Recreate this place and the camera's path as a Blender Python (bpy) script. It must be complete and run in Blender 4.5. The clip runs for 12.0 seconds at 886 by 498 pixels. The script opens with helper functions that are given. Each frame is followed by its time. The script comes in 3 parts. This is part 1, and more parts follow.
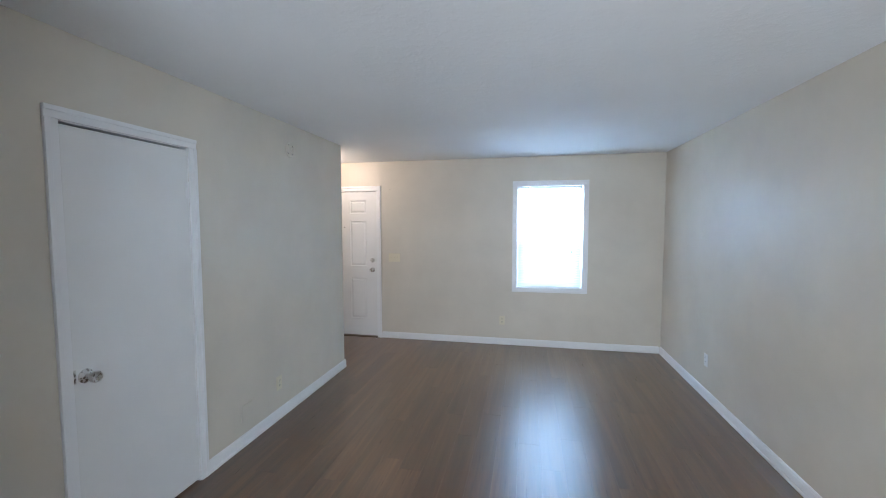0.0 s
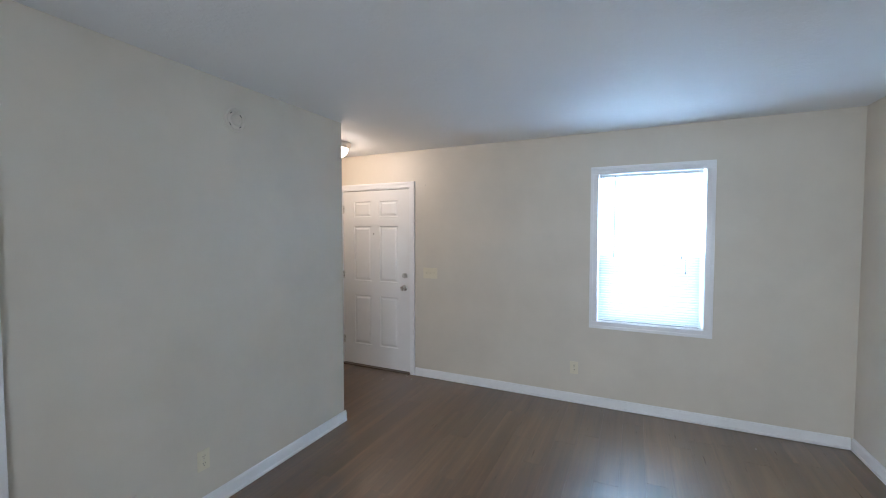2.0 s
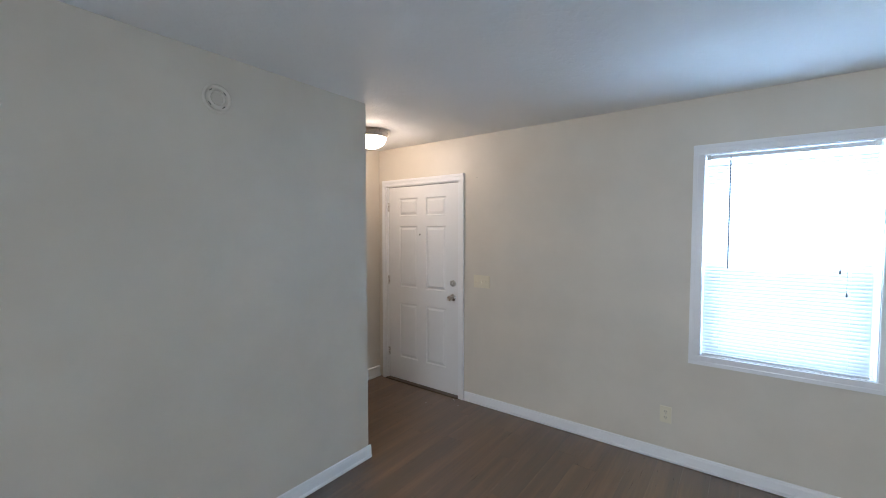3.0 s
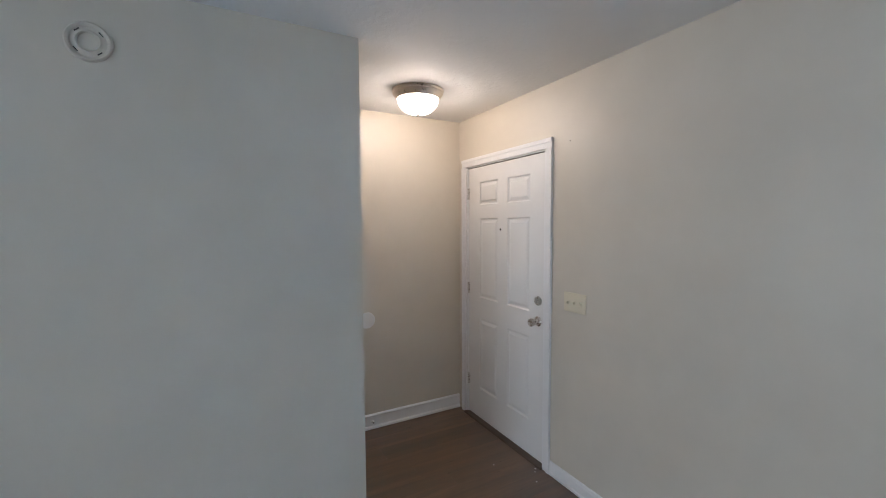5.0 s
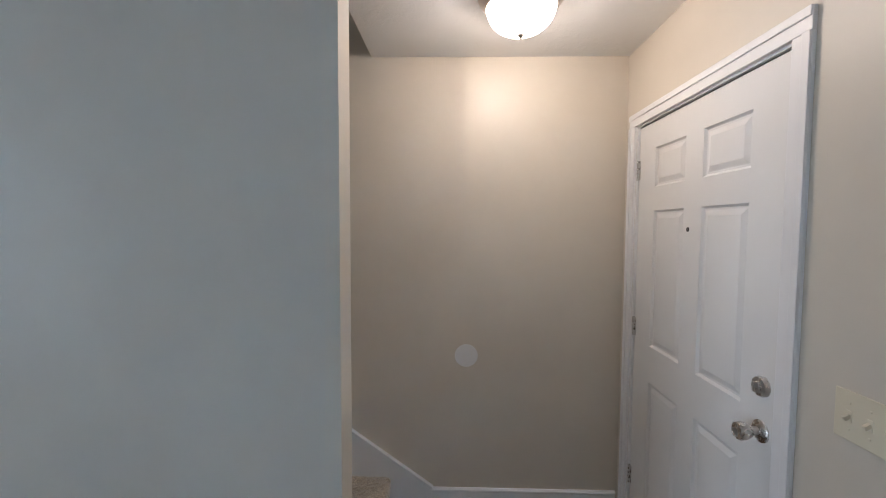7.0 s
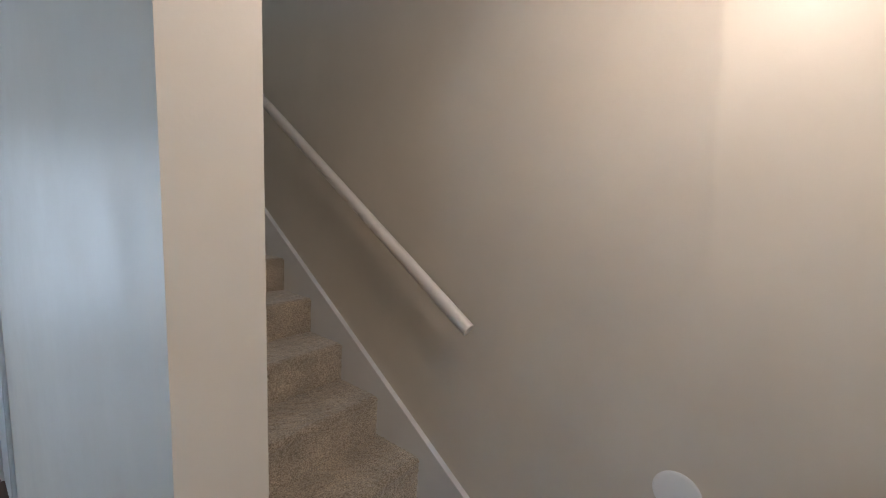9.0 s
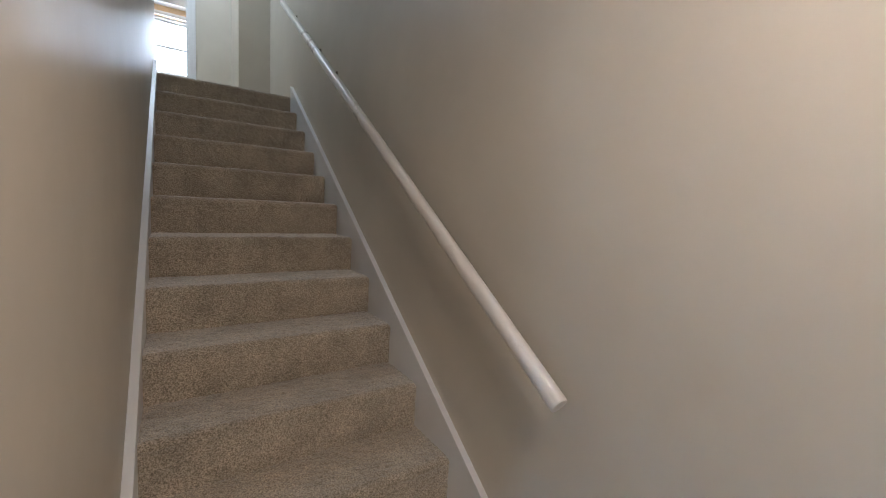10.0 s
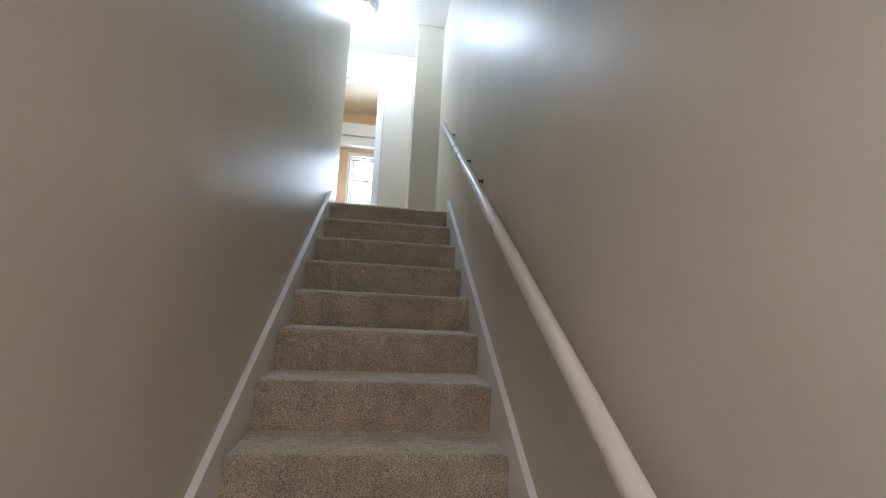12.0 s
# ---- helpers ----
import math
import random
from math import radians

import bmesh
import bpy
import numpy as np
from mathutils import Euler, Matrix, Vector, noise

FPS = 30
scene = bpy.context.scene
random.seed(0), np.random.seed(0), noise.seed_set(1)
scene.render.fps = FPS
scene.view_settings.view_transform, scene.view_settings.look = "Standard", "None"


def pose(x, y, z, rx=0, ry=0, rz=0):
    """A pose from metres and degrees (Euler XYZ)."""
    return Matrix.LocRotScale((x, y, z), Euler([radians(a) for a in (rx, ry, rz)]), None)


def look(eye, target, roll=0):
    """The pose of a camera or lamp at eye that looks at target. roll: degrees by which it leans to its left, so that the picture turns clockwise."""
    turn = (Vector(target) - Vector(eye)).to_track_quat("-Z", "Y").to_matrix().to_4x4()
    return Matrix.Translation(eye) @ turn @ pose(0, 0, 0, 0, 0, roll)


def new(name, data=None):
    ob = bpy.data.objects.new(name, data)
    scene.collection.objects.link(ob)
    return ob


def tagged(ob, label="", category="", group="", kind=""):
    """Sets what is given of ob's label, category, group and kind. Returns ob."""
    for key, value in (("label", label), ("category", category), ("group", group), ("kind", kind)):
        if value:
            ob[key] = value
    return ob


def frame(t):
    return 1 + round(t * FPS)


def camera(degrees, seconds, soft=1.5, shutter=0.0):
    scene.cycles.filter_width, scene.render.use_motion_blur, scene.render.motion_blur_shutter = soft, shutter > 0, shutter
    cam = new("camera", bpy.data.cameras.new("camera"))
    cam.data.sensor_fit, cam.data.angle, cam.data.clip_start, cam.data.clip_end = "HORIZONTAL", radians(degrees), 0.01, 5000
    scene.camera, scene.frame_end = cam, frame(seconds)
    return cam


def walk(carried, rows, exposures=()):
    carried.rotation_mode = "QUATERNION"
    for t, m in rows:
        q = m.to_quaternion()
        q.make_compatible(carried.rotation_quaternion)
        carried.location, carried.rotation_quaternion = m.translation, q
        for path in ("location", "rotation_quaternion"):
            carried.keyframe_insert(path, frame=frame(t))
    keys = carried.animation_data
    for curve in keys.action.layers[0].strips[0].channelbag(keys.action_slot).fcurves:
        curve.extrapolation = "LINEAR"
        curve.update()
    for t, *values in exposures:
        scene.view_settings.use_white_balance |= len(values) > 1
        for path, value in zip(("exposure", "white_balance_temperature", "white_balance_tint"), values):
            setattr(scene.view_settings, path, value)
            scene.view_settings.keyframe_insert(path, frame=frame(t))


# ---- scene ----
cam = camera(95.3, 12.0, soft=1.0)
PATH = [
    (0, (1.983, -5.299, 1.603), (1.574, -3.345, 1.475), -0.1),
    (0.5, (2.086, -4.922, 1.588), (1.637, -2.976, 1.483), 0.0),
    (1, (2.112, -4.552, 1.584), (1.573, -2.628, 1.491), 0.1),
    (1.5, (2.145, -4.198, 1.58), (1.458, -2.321, 1.494), 0.0),
    (2, (2.146, -3.822, 1.561), (1.291, -2.016, 1.48), 0.0),
    (2.5, (2.128, -3.442, 1.576), (1.089, -1.735, 1.495), 0.0),
    (3, (2.067, -3.103, 1.586), (0.873, -1.501, 1.496), 0.0),
    (5, (1.854, -1.78, 1.587), (0.102, -0.823, 1.466), -0.3),
    (5.5, (1.7, -1.491, 1.564), (-0.167, -0.783, 1.45), -0.5),
    (6, (1.479, -1.298, 1.565), (-0.459, -0.815, 1.454), -0.1),
    (6.5, (1.27, -1.08, 1.569), (-0.715, -0.864, 1.451), -0.1),
    (7, (1.057, -0.904, 1.552), (-0.939, -0.954, 1.444), 0.3),
    (7.2, (0.976, -0.836, 1.537), (-1.013, -1.011, 1.425), 0.9),
    (8.8, (0.24, -0.666, 1.636), (-1.393, -1.802, 1.424), 1.5),
    (9, (0.148, -0.712, 1.648), (-1.411, -1.942, 1.418), 2.1),
    (9.2, (0.074, -0.741, 1.646), (-1.397, -2.076, 1.42), 2.3),
    (9.5, (-0.018, -0.815, 1.64), (-1.369, -2.276, 1.442), 2.8),
    (9.7, (-0.095, -0.858, 1.643), (-1.359, -2.394, 1.45), 2.9),
    (10, (-0.239, -0.874, 1.658), (-1.34, -2.534, 1.474), 2.6),
    (10.5, (-0.367, -0.978, 1.674), (-1.225, -2.78, 1.551), 2.8),
    (11, (-0.485, -1.18, 1.716), (-1.103, -3.082, 1.686), 2.6),
    (11.2, (-0.517, -1.238, 1.727), (-1.056, -3.166, 1.758), 2.5),
    (11.5, (-0.55, -1.3, 1.768), (-0.986, -3.247, 1.889), 2.7),
    (12, (-0.605, -1.378, 1.815), (-0.881, -3.34, 2.089), 2.9),
]
walk(cam, [(t, look(eye, target, roll)) for t, eye, target, roll in PATH], exposures=[(0, 0.94, 5950, 11), (1.5, 0.82, 5950, 11), (3, 0.72, 6000, 11), (5.5, 0.64, 5750, 10), (7, 0.60, 5700, 10), (9, 0.86, 5700, 10), (10.5, 1.22, 5600, 9), (12, 1.32, 5600, 9)])

# ---- light ----
H = 2.44            # ground floor ceiling
F2 = 2.604          # upper floor level
H2 = 5.044          # upper ceiling
YS_FILL = -6.3    # wall of the unseen patio window, added for fill
world = bpy.data.worlds.new("overcast_sky")
scene.world = world
world.use_nodes = True
wn = world.node_tree
sky = wn.nodes.new("ShaderNodeTexSky")
sky.sky_type = "NISHITA"
sky.sun_disc = False
sky.sun_elevation = radians(50)
sky.sun_rotation = radians(200)
sky.dust_density = 4.0
wn.nodes["Background"].inputs[1].default_value = 0.12
wn.links.new(sky.outputs[0], wn.nodes["Background"].inputs[0])


def lamp(name, kind, m, energy, color, size=None, size_y=None):
    data = bpy.data.lights.new(name, kind)
    data.energy, data.color = energy, color
    if kind == "AREA":
        data.shape, data.size, data.size_y = "RECTANGLE", size, size_y
    elif kind == "POINT":
        data.shadow_soft_size = size
    ob = new(name, data)
    ob.matrix_world = m
    return ob


sun = lamp("sun", "SUN", look((0, 6, 8), (1, 0, 0)), 0.8, (1.0, 0.96, 0.9))
sun.data.angle = radians(12)
DAY = (0.48, 0.735, 1.0)
WARM = (1.0, 0.77, 0.60)
lamp("window_daylight", "AREA", look((2.255, 0.62, 1.5), (2.255, -2, 1.5)), 900, DAY, 1.8, 2.3)
lamp("upper_window_daylight", "AREA", look((-0.3, -8.6, 3.95), (-0.3, -6, 3.8)), 65, (0.85, 0.93, 1.0), 1.1, 1.2)
# added fill from the unseen south end, brightens room and ceiling
lamp("south_fill_daylight", "AREA", look((2.2, YS_FILL - 0.4, 1.25), (2.2, 0, 1.25)), 52, (0.84, 0.92, 1.0), 3.0, 2.5)
lamp("foyer_bulb", "POINT", pose(-0.54, -0.65, 2.352), 7.5, WARM, 0.05)
lamp("landing_bulb", "POINT", pose(-0.16, -5.53, 4.955), 25, (0.84, 0.93, 1.0), 0.05)


# ---- materials ----
def mat(name, color, rough=0.5, metal=0.0):
    m = bpy.data.materials.new(name)
    m.use_nodes = True
    b = m.node_tree.nodes["Principled BSDF"]
    b.inputs["Base Color"].default_value = (*color, 1)
    b.inputs["Roughness"].default_value = rough
    b.inputs["Metallic"].default_value = metal
    return m, m.node_tree, b


def node(nt, kind, **inputs):
    n = nt.nodes.new(kind)
    for k, v in inputs.items():
        n.inputs[k.replace("_", " ")].default_value = v
    return n


def coords(nt, scale=(1, 1, 1)):
    g = nt.nodes.new("ShaderNodeNewGeometry")
    mp = nt.nodes.new("ShaderNodeMapping")
    mp.inputs["Scale"].default_value = scale
    nt.links.new(g.outputs["Position"], mp.inputs["Vector"])
    return mp.outputs["Vector"]


def noise_tex(nt, vec, scale, detail=3.0, rough=0.5):
    n = node(nt, "ShaderNodeTexNoise", Scale=scale, Detail=detail, Roughness=rough)
    nt.links.new(vec, n.inputs["Vector"])
    return n.outputs["Fac"]


def ramp(nt, fac, stops):
    r = nt.nodes.new("ShaderNodeValToRGB")
    els = r.color_ramp.elements
    while len(els) < len(stops):
        els.new(0.5)
    for e, (p, c) in zip(els, stops):
        e.position, e.color = p, (*c, 1)
    nt.links.new(fac, r.inputs["Fac"])
    return r.outputs["Color"]


def spread(nt, fac, lo, hi, a=0.3, b=0.7):
    mr = node(nt, "ShaderNodeMapRange")
    for k, v in zip(("From Min", "From Max", "To Min", "To Max"), (a, b, lo, hi)):
        mr.inputs[k].default_value = v
    nt.links.new(fac, mr.inputs["Value"])
    return mr.outputs["Result"]


def bump(nt, b, height, strength, distance):
    bp = node(nt, "ShaderNodeBump", Strength=strength, Distance=distance)
    nt.links.new(height, bp.inputs["Height"])
    nt.links.new(bp.outputs["Normal"], b.inputs["Normal"])


def paint(name, color, rough, grain=180.0, strength=0.15, dist=0.001, vary=0.05, rough_vary=0.06, gloss=0.5):
    """Rolled wall paint: faint roller stipple, slow tone drift, uneven sheen."""
    m, nt, b = mat(name, color, rough)
    v = coords(nt)
    b.inputs["Specular IOR Level"].default_value = gloss
    big = noise_tex(nt, v, 1.7, 4.0, 0.6)
    col = ramp(nt, big, [(0.3, tuple(c * (1 - vary) for c in color)), (0.7, tuple(min(1, c * (1 + vary)) for c in color))])
    nt.links.new(col, b.inputs["Base Color"])
    nt.links.new(spread(nt, noise_tex(nt, v, 5.0, 5.0, 0.65), rough - rough_vary, rough + rough_vary), b.inputs["Roughness"])
    bump(nt, b, noise_tex(nt, v, grain, 2.0), strength, dist)
    return m


M_WALL = paint("beige_wall_paint", (0.63, 0.578, 0.492), 0.44, gloss=0.5)
M_ORANGE = paint("tan_room_paint", (0.70, 0.50, 0.31), 0.6)
M_TRIM = paint("white_trim_paint", (0.80, 0.80, 0.80), 0.35, 90, 0.08, 0.001, 0.03)
M_DOOR = paint("white_door_paint", (0.76, 0.755, 0.74), 0.4, 60, 0.08, 0.001, 0.03)
M_EXT = paint("outer_siding", (0.5, 0.5, 0.48), 0.7)


def ceiling_material():
    m, nt, b = mat("textured_ceiling_paint", (0.74, 0.74, 0.73), 0.75)
    v = coords(nt)
    n1 = noise_tex(nt, v, 26.0, 4.0, 0.6)
    n2 = noise_tex(nt, v, 95.0, 2.0)
    blot = spread(nt, n1, 0.0, 1.0, 0.48, 0.62)
    mx = nt.nodes.new("ShaderNodeMath")
    mx.operation = "MULTIPLY_ADD"
    mx.inputs[1].default_value = 0.3
    nt.links.new(n2, mx.inputs[0])
    nt.links.new(blot, mx.inputs[2])
    bump(nt, b, mx.outputs[0], 0.18, 0.004)
    col = ramp(nt, noise_tex(nt, v, 0.9, 3.0), [(0.3, (0.77, 0.77, 0.76)), (0.7, (0.82, 0.82, 0.81))])
    nt.links.new(col, b.inputs["Base Color"])
    return m


def plank_material():
    """Brown vinyl plank: long grain, knots, tone drifting from board to board."""
    m, nt, b = mat("brown_vinyl_plank", (0.12, 0.07, 0.045), 0.3)
    info = nt.nodes.new("ShaderNodeObjectInfo")
    add = nt.nodes.new("ShaderNodeVectorMath")
    add.operation = "MULTIPLY_ADD"
    add.inputs[0].default_value = (1, 1, 1)
    comb = nt.nodes.new("ShaderNodeCombineXYZ")
    for k, f in (("X", 17.0), ("Y", 31.0), ("Z", 5.0)):
        mu = nt.nodes.new("ShaderNodeMath")
        mu.operation = "MULTIPLY"
        mu.inputs[1].default_value = f
        nt.links.new(info.outputs["Random"], mu.inputs[0])
        nt.links.new(mu.outputs[0], comb.inputs[k])
    nt.links.new(comb.outputs[0], add.inputs[1])
    nt.links.new(coords(nt, (1, 0.045, 1)), add.inputs[2])
    vec = add.outputs[0]
    fine = noise_tex(nt, vec, 95.0, 6.0, 0.65)
    wide = noise_tex(nt, vec, 14.0, 5.0, 0.6)
    cell = nt.nodes.new("ShaderNodeVectorMath")
    cell.operation = "MULTIPLY"
    cell.inputs[1].default_value = (1, 3.4, 1)
    nt.links.new(vec, cell.inputs[0])
    knot = noise_tex(nt, cell.outputs[0], 9.0, 3.0, 0.5)
    c1 = ramp(nt, wide, [(0.25, (0.052, 0.023, 0.007)), (0.5, (0.106, 0.050, 0.018)), (0.75, (0.178, 0.094, 0.038))])
    c2 = ramp(nt, fine, [(0.3, (0.76, 0.74, 0.72)), (0.7, (1.22, 1.22, 1.22))])
    c3 = ramp(nt, knot, [(0.70, (1, 1, 1)), (0.82, (0.72, 0.68, 0.66))])
    c4 = ramp(nt, info.outputs["Random"], [(0.0, (0.88, 0.87, 0.86)), (1.0, (1.1, 1.09, 1.08))])
    out = c1
    for c in (c2, c3, c4):
        mix = nt.nodes.new("ShaderNodeMix")
        mix.data_type, mix.blend_type = "RGBA", "MULTIPLY"
        mix.inputs["Factor"].default_value = 1.0
        nt.links.new(out, mix.inputs["A"])
        nt.links.new(c, mix.inputs["B"])
        out = mix.outputs["Result"]
    nt.links.new(out, b.inputs["Base Color"])
    nt.links.new(spread(nt, fine, 0.27, 0.42), b.inputs["Roughness"])
    b.inputs["Specular IOR Level"].default_value = 1.0
    b.inputs["Coat Weight"].default_value = 0.75
    b.inputs["Coat Roughness"].default_value = 0.33
    bump(nt, b, fine, 0.5, 0.0008)
    nt.links.new(b.inputs["Normal"].links[0].from_socket, b.inputs["Coat Normal"])
    return m


def carpet_material():
    m, nt, b = mat("greige_cut_pile_carpet", (0.36, 0.30, 0.23), 0.95)
    v = coords(nt)
    speck = noise_tex(nt, v, 200.0, 3.0, 0.7)
    tuft = noise_tex(nt, v, 150.0, 3.0, 0.6)
    worn = noise_tex(nt, v, 7.0, 4.0, 0.6)
    c1 = ramp(nt, speck, [(0.38, (0.22, 0.178, 0.125)), (0.5, (0.47, 0.395, 0.295)), (0.62, (0.74, 0.645, 0.505))])
    c2 = ramp(nt, worn, [(0.3, (0.74, 0.74, 0.74)), (0.7, (1.12, 1.12, 1.12))])
    mix = nt.nodes.new("ShaderNodeMix")
    mix.data_type, mix.blend_type = "RGBA", "MULTIPLY"
    mix.inputs["Factor"].default_value = 1.0
    nt.links.new(c1, mix.inputs["A"])
    nt.links.new(c2, mix.inputs["B"])
    nt.links.new(mix.outputs["Result"], b.inputs["Base Color"])
    b.inputs["Sheen Weight"].default_value = 0.8
    b.inputs["Sheen Roughness"].default_value = 0.5
    bump(nt, b, tuft, 0.8, 0.003)
    return m


def metal_material(name, color, rough):
    m, nt, b = mat(name, color, rough, 1.0)
    v = coords(nt, (1, 1, 1))
    nt.links.new(spread(nt, noise_tex(nt, v, 60.0, 3.0), rough - 0.08, rough + 0.1), b.inputs["Roughness"])
    return m


def glow_material(name, color, strength):
    m, nt, b = mat(name, (0.85, 0.85, 0.85), 0.3)
    b.inputs["Emission Color"].default_value = (*color, 1)
    b.inputs["Emission Strength"].default_value = strength
    return m


def blind_material():
    m, nt, b = mat("white_vinyl_slat", (0.82, 0.83, 0.84), 0.45)
    tr = nt.nodes.new("ShaderNodeBsdfTranslucent")
    tr.inputs["Color"].default_value = (0.80, 0.84, 0.88, 1)
    mix = nt.nodes.new("ShaderNodeMixShader")
    mix.inputs[0].default_value = 0.095
    nt.links.new(b.outputs[0], mix.inputs[1])
    nt.links.new(tr.outputs[0], mix.inputs[2])
    nt.links.new(mix.outputs[0], nt.nodes["Material Output"].inputs["Surface"])
    return m


def glass_material():
    m, nt, b = mat("window_glass", (1, 1, 1), 0.0)
    b.inputs["Transmission Weight"].default_value = 1.0
    b.inputs["IOR"].default_value = 1.45
    return m


M_CEIL = ceiling_material()
M_PLANK = plank_material()
M_CARPET = carpet_material()
M_NICKEL = metal_material("brushed_nickel", (0.62, 0.60, 0.57), 0.28)
M_PAN = metal_material("satin_nickel_pan", (0.74, 0.68, 0.61), 0.33)
M_BRASS = metal_material("dull_brass", (0.16, 0.12, 0.07), 0.45)
# near-black: painted shade behind doors and vent, also the weatherstrip
M_DARK = mat("dark_gap", (0.03, 0.025, 0.02), 0.7)[0]
M_THRESH = paint("worn_brown_threshold", (0.10, 0.07, 0.05), 0.5, 60, 0.3, 0.002, 0.3)
M_SUB = paint("dark_subfloor", (0.06, 0.045, 0.035), 0.8)
M_IVORY = paint("ivory_plastic", (0.70, 0.64, 0.49), 0.35, 50, 0.03, 0.001, 0.02)
M_SLOT = mat("dark_slot", (0.05, 0.045, 0.04), 0.5)[0]
M_WHITEP = paint("white_plastic", (0.78, 0.78, 0.77), 0.4, 60, 0.05, 0.001, 0.03)
M_BLIND = blind_material()
M_GLASS = glass_material()
M_BOWL = glow_material("lit_frosted_glass", (1.0, 0.80, 0.63), 8.0)
M_BOWL_COOL = glow_material("lit_white_glass", (0.88, 0.95, 1.0), 6.0)
M_VINYL = paint("white_vinyl_sash", (0.78, 0.79, 0.80), 0.35)
M_RAIL = paint("white_gloss_rail_paint", (0.76, 0.73, 0.69), 0.3, 70, 0.1, 0.001, 0.04)
scr = mat("grey_insect_mesh", (0.2, 0.2, 0.2), 0.8)
scr_clear = scr[1].nodes.new("ShaderNodeBsdfTransparent")
scr_mix = node(scr[1], "ShaderNodeMixShader", Fac=0.42)
scr[1].links.new(scr[2].outputs[0], scr_mix.inputs[1])
scr[1].links.new(scr_clear.outputs[0], scr_mix.inputs[2])
scr[1].links.new(scr_mix.outputs[0], scr[1].nodes["Material Output"].inputs["Surface"])
M_SCREEN = scr[0]
# white ceiling whose warm bounced light is put into the base colour
M_CEIL_WARMLIT = paint("warm_lit_ceiling_paint", (0.80, 0.68, 0.50), 0.8)
M_CORD = mat("grey_cord", (0.08, 0.08, 0.085), 0.6)[0]


# ---- mesh helpers ----
def box(bm, x0, x1, y0, y1, z0, z1, bevel=0.0):
    r = bmesh.ops.create_cube(bm, size=1.0)
    m = Matrix.Translation(((x0 + x1) / 2, (y0 + y1) / 2, (z0 + z1) / 2)) @ Matrix.Diagonal((x1 - x0, y1 - y0, z1 - z0, 1))
    bmesh.ops.transform(bm, matrix=m, verts=r["verts"])
    if bevel:
        edges = list({e for v in r["verts"] for e in v.link_edges})
        bmesh.ops.bevel(bm, geom=edges, offset=bevel, segments=2, profile=0.6, affect="EDGES")
    return bm


def boxes(*specs, bevel=0.0):
    bm = bmesh.new()
    for sp in specs:
        box(bm, *sp, bevel=bevel)
    return bm


def lathe(bm, profile, m, steps=32):
    """Turned shape: (radius, height) pairs round the local z axis, placed by m."""
    rings = []
    for r, h in profile:
        if r < 1e-6:
            rings.append([bm.verts.new(m @ Vector((0, 0, h)))])
        else:
            rings.append([bm.verts.new(m @ Vector((r * math.cos(a), r * math.sin(a), h))) for a in (2 * math.pi * i / steps for i in range(steps))])
    for a, b in zip(rings, rings[1:]):
        for i in range(steps):
            j = (i + 1) % steps
            quad = [a[i % len(a)], a[j % len(a)], b[j % len(b)], b[i % len(b)]]
            quad = list(dict.fromkeys(quad))
            if len(quad) > 2:
                bm.faces.new(quad)
    return bm


def extrude(bm, outline, m, length):
    """A closed outline in local x, z drawn out along local y."""
    a = [bm.verts.new(m @ Vector((x, 0, z))) for x, z in outline]
    b = [bm.verts.new(m @ Vector((x, length, z))) for x, z in outline]
    n = len(a)
    bm.faces.new(a[::-1])
    bm.faces.new(b)
    for i in range(n):
        bm.faces.new((a[i], a[(i + 1) % n], b[(i + 1) % n], b[i]))
    return bm


def mesh_of(name, bm, material, smooth=False):
    bmesh.ops.recalc_face_normals(bm, faces=bm.faces[:])
    me = bpy.data.meshes.new(name)
    bm.to_mesh(me)
    bm.free()
    me.materials.append(material)
    if smooth:
        me.shade_smooth()
        me.set_sharp_from_angle(angle=radians(40))
    return me


def part(name, bm, material, parent=None, label="", smooth=False):
    ob = new(name, mesh_of(name, bm, material, smooth))
    if parent is not None:
        ob.parent = parent
    if label:
        ob["label"] = label
    return ob


def thing(name, label, category, at=(0, 0, 0), group="", kind=""):
    ob = new(name)
    ob.location = at
    ob.empty_display_size = 0.05
    return tagged(ob, label, category, group, kind)


def structure(name, bm, material, label, category, smooth=False):
    return tagged(part(name, bm, material, smooth=smooth), label, category, kind="structure")


def holes_x(x0, x1, y0, y1, z0, z1, holes):
    """A wall along x, cut by openings (xa, xb, za, zb) in order of x."""
    out, x = [], x0
    for xa, xb, za, zb in holes:
        if xa > x:
            out.append((x, xa, y0, y1, z0, z1))
        if za > z0:
            out.append((xa, xb, y0, y1, z0, za))
        if zb < z1:
            out.append((xa, xb, y0, y1, zb, z1))
        x = xb
    if x < x1:
        out.append((x, x1, y0, y1, z0, z1))
    return out


# ---- large structure ----
XE = 3.592          # east wall
XB = -1.105         # stair side wall
T = 0.111           # inner wall thickness
YE = -1.203         # free end of the inner wall
YC = -1.338         # edge of the stairwell opening
YS = -6.3           # far south end
YJ = -4.62          # utility closet front
FD = (-0.985, -0.062, 0.0, 2.05)       # front door opening
WN = (1.852, 2.662, 0.772, 2.074)      # window opening
CD = (-3.915, -3.232, 0.0, 2.05)       # closet door opening (y, y, z, z)
RUN, RISE = 0.2656, 0.186
Y1 = -1.233         # first nosing
NST = 14
Y_TOP = Y1 - RUN * (NST - 1)

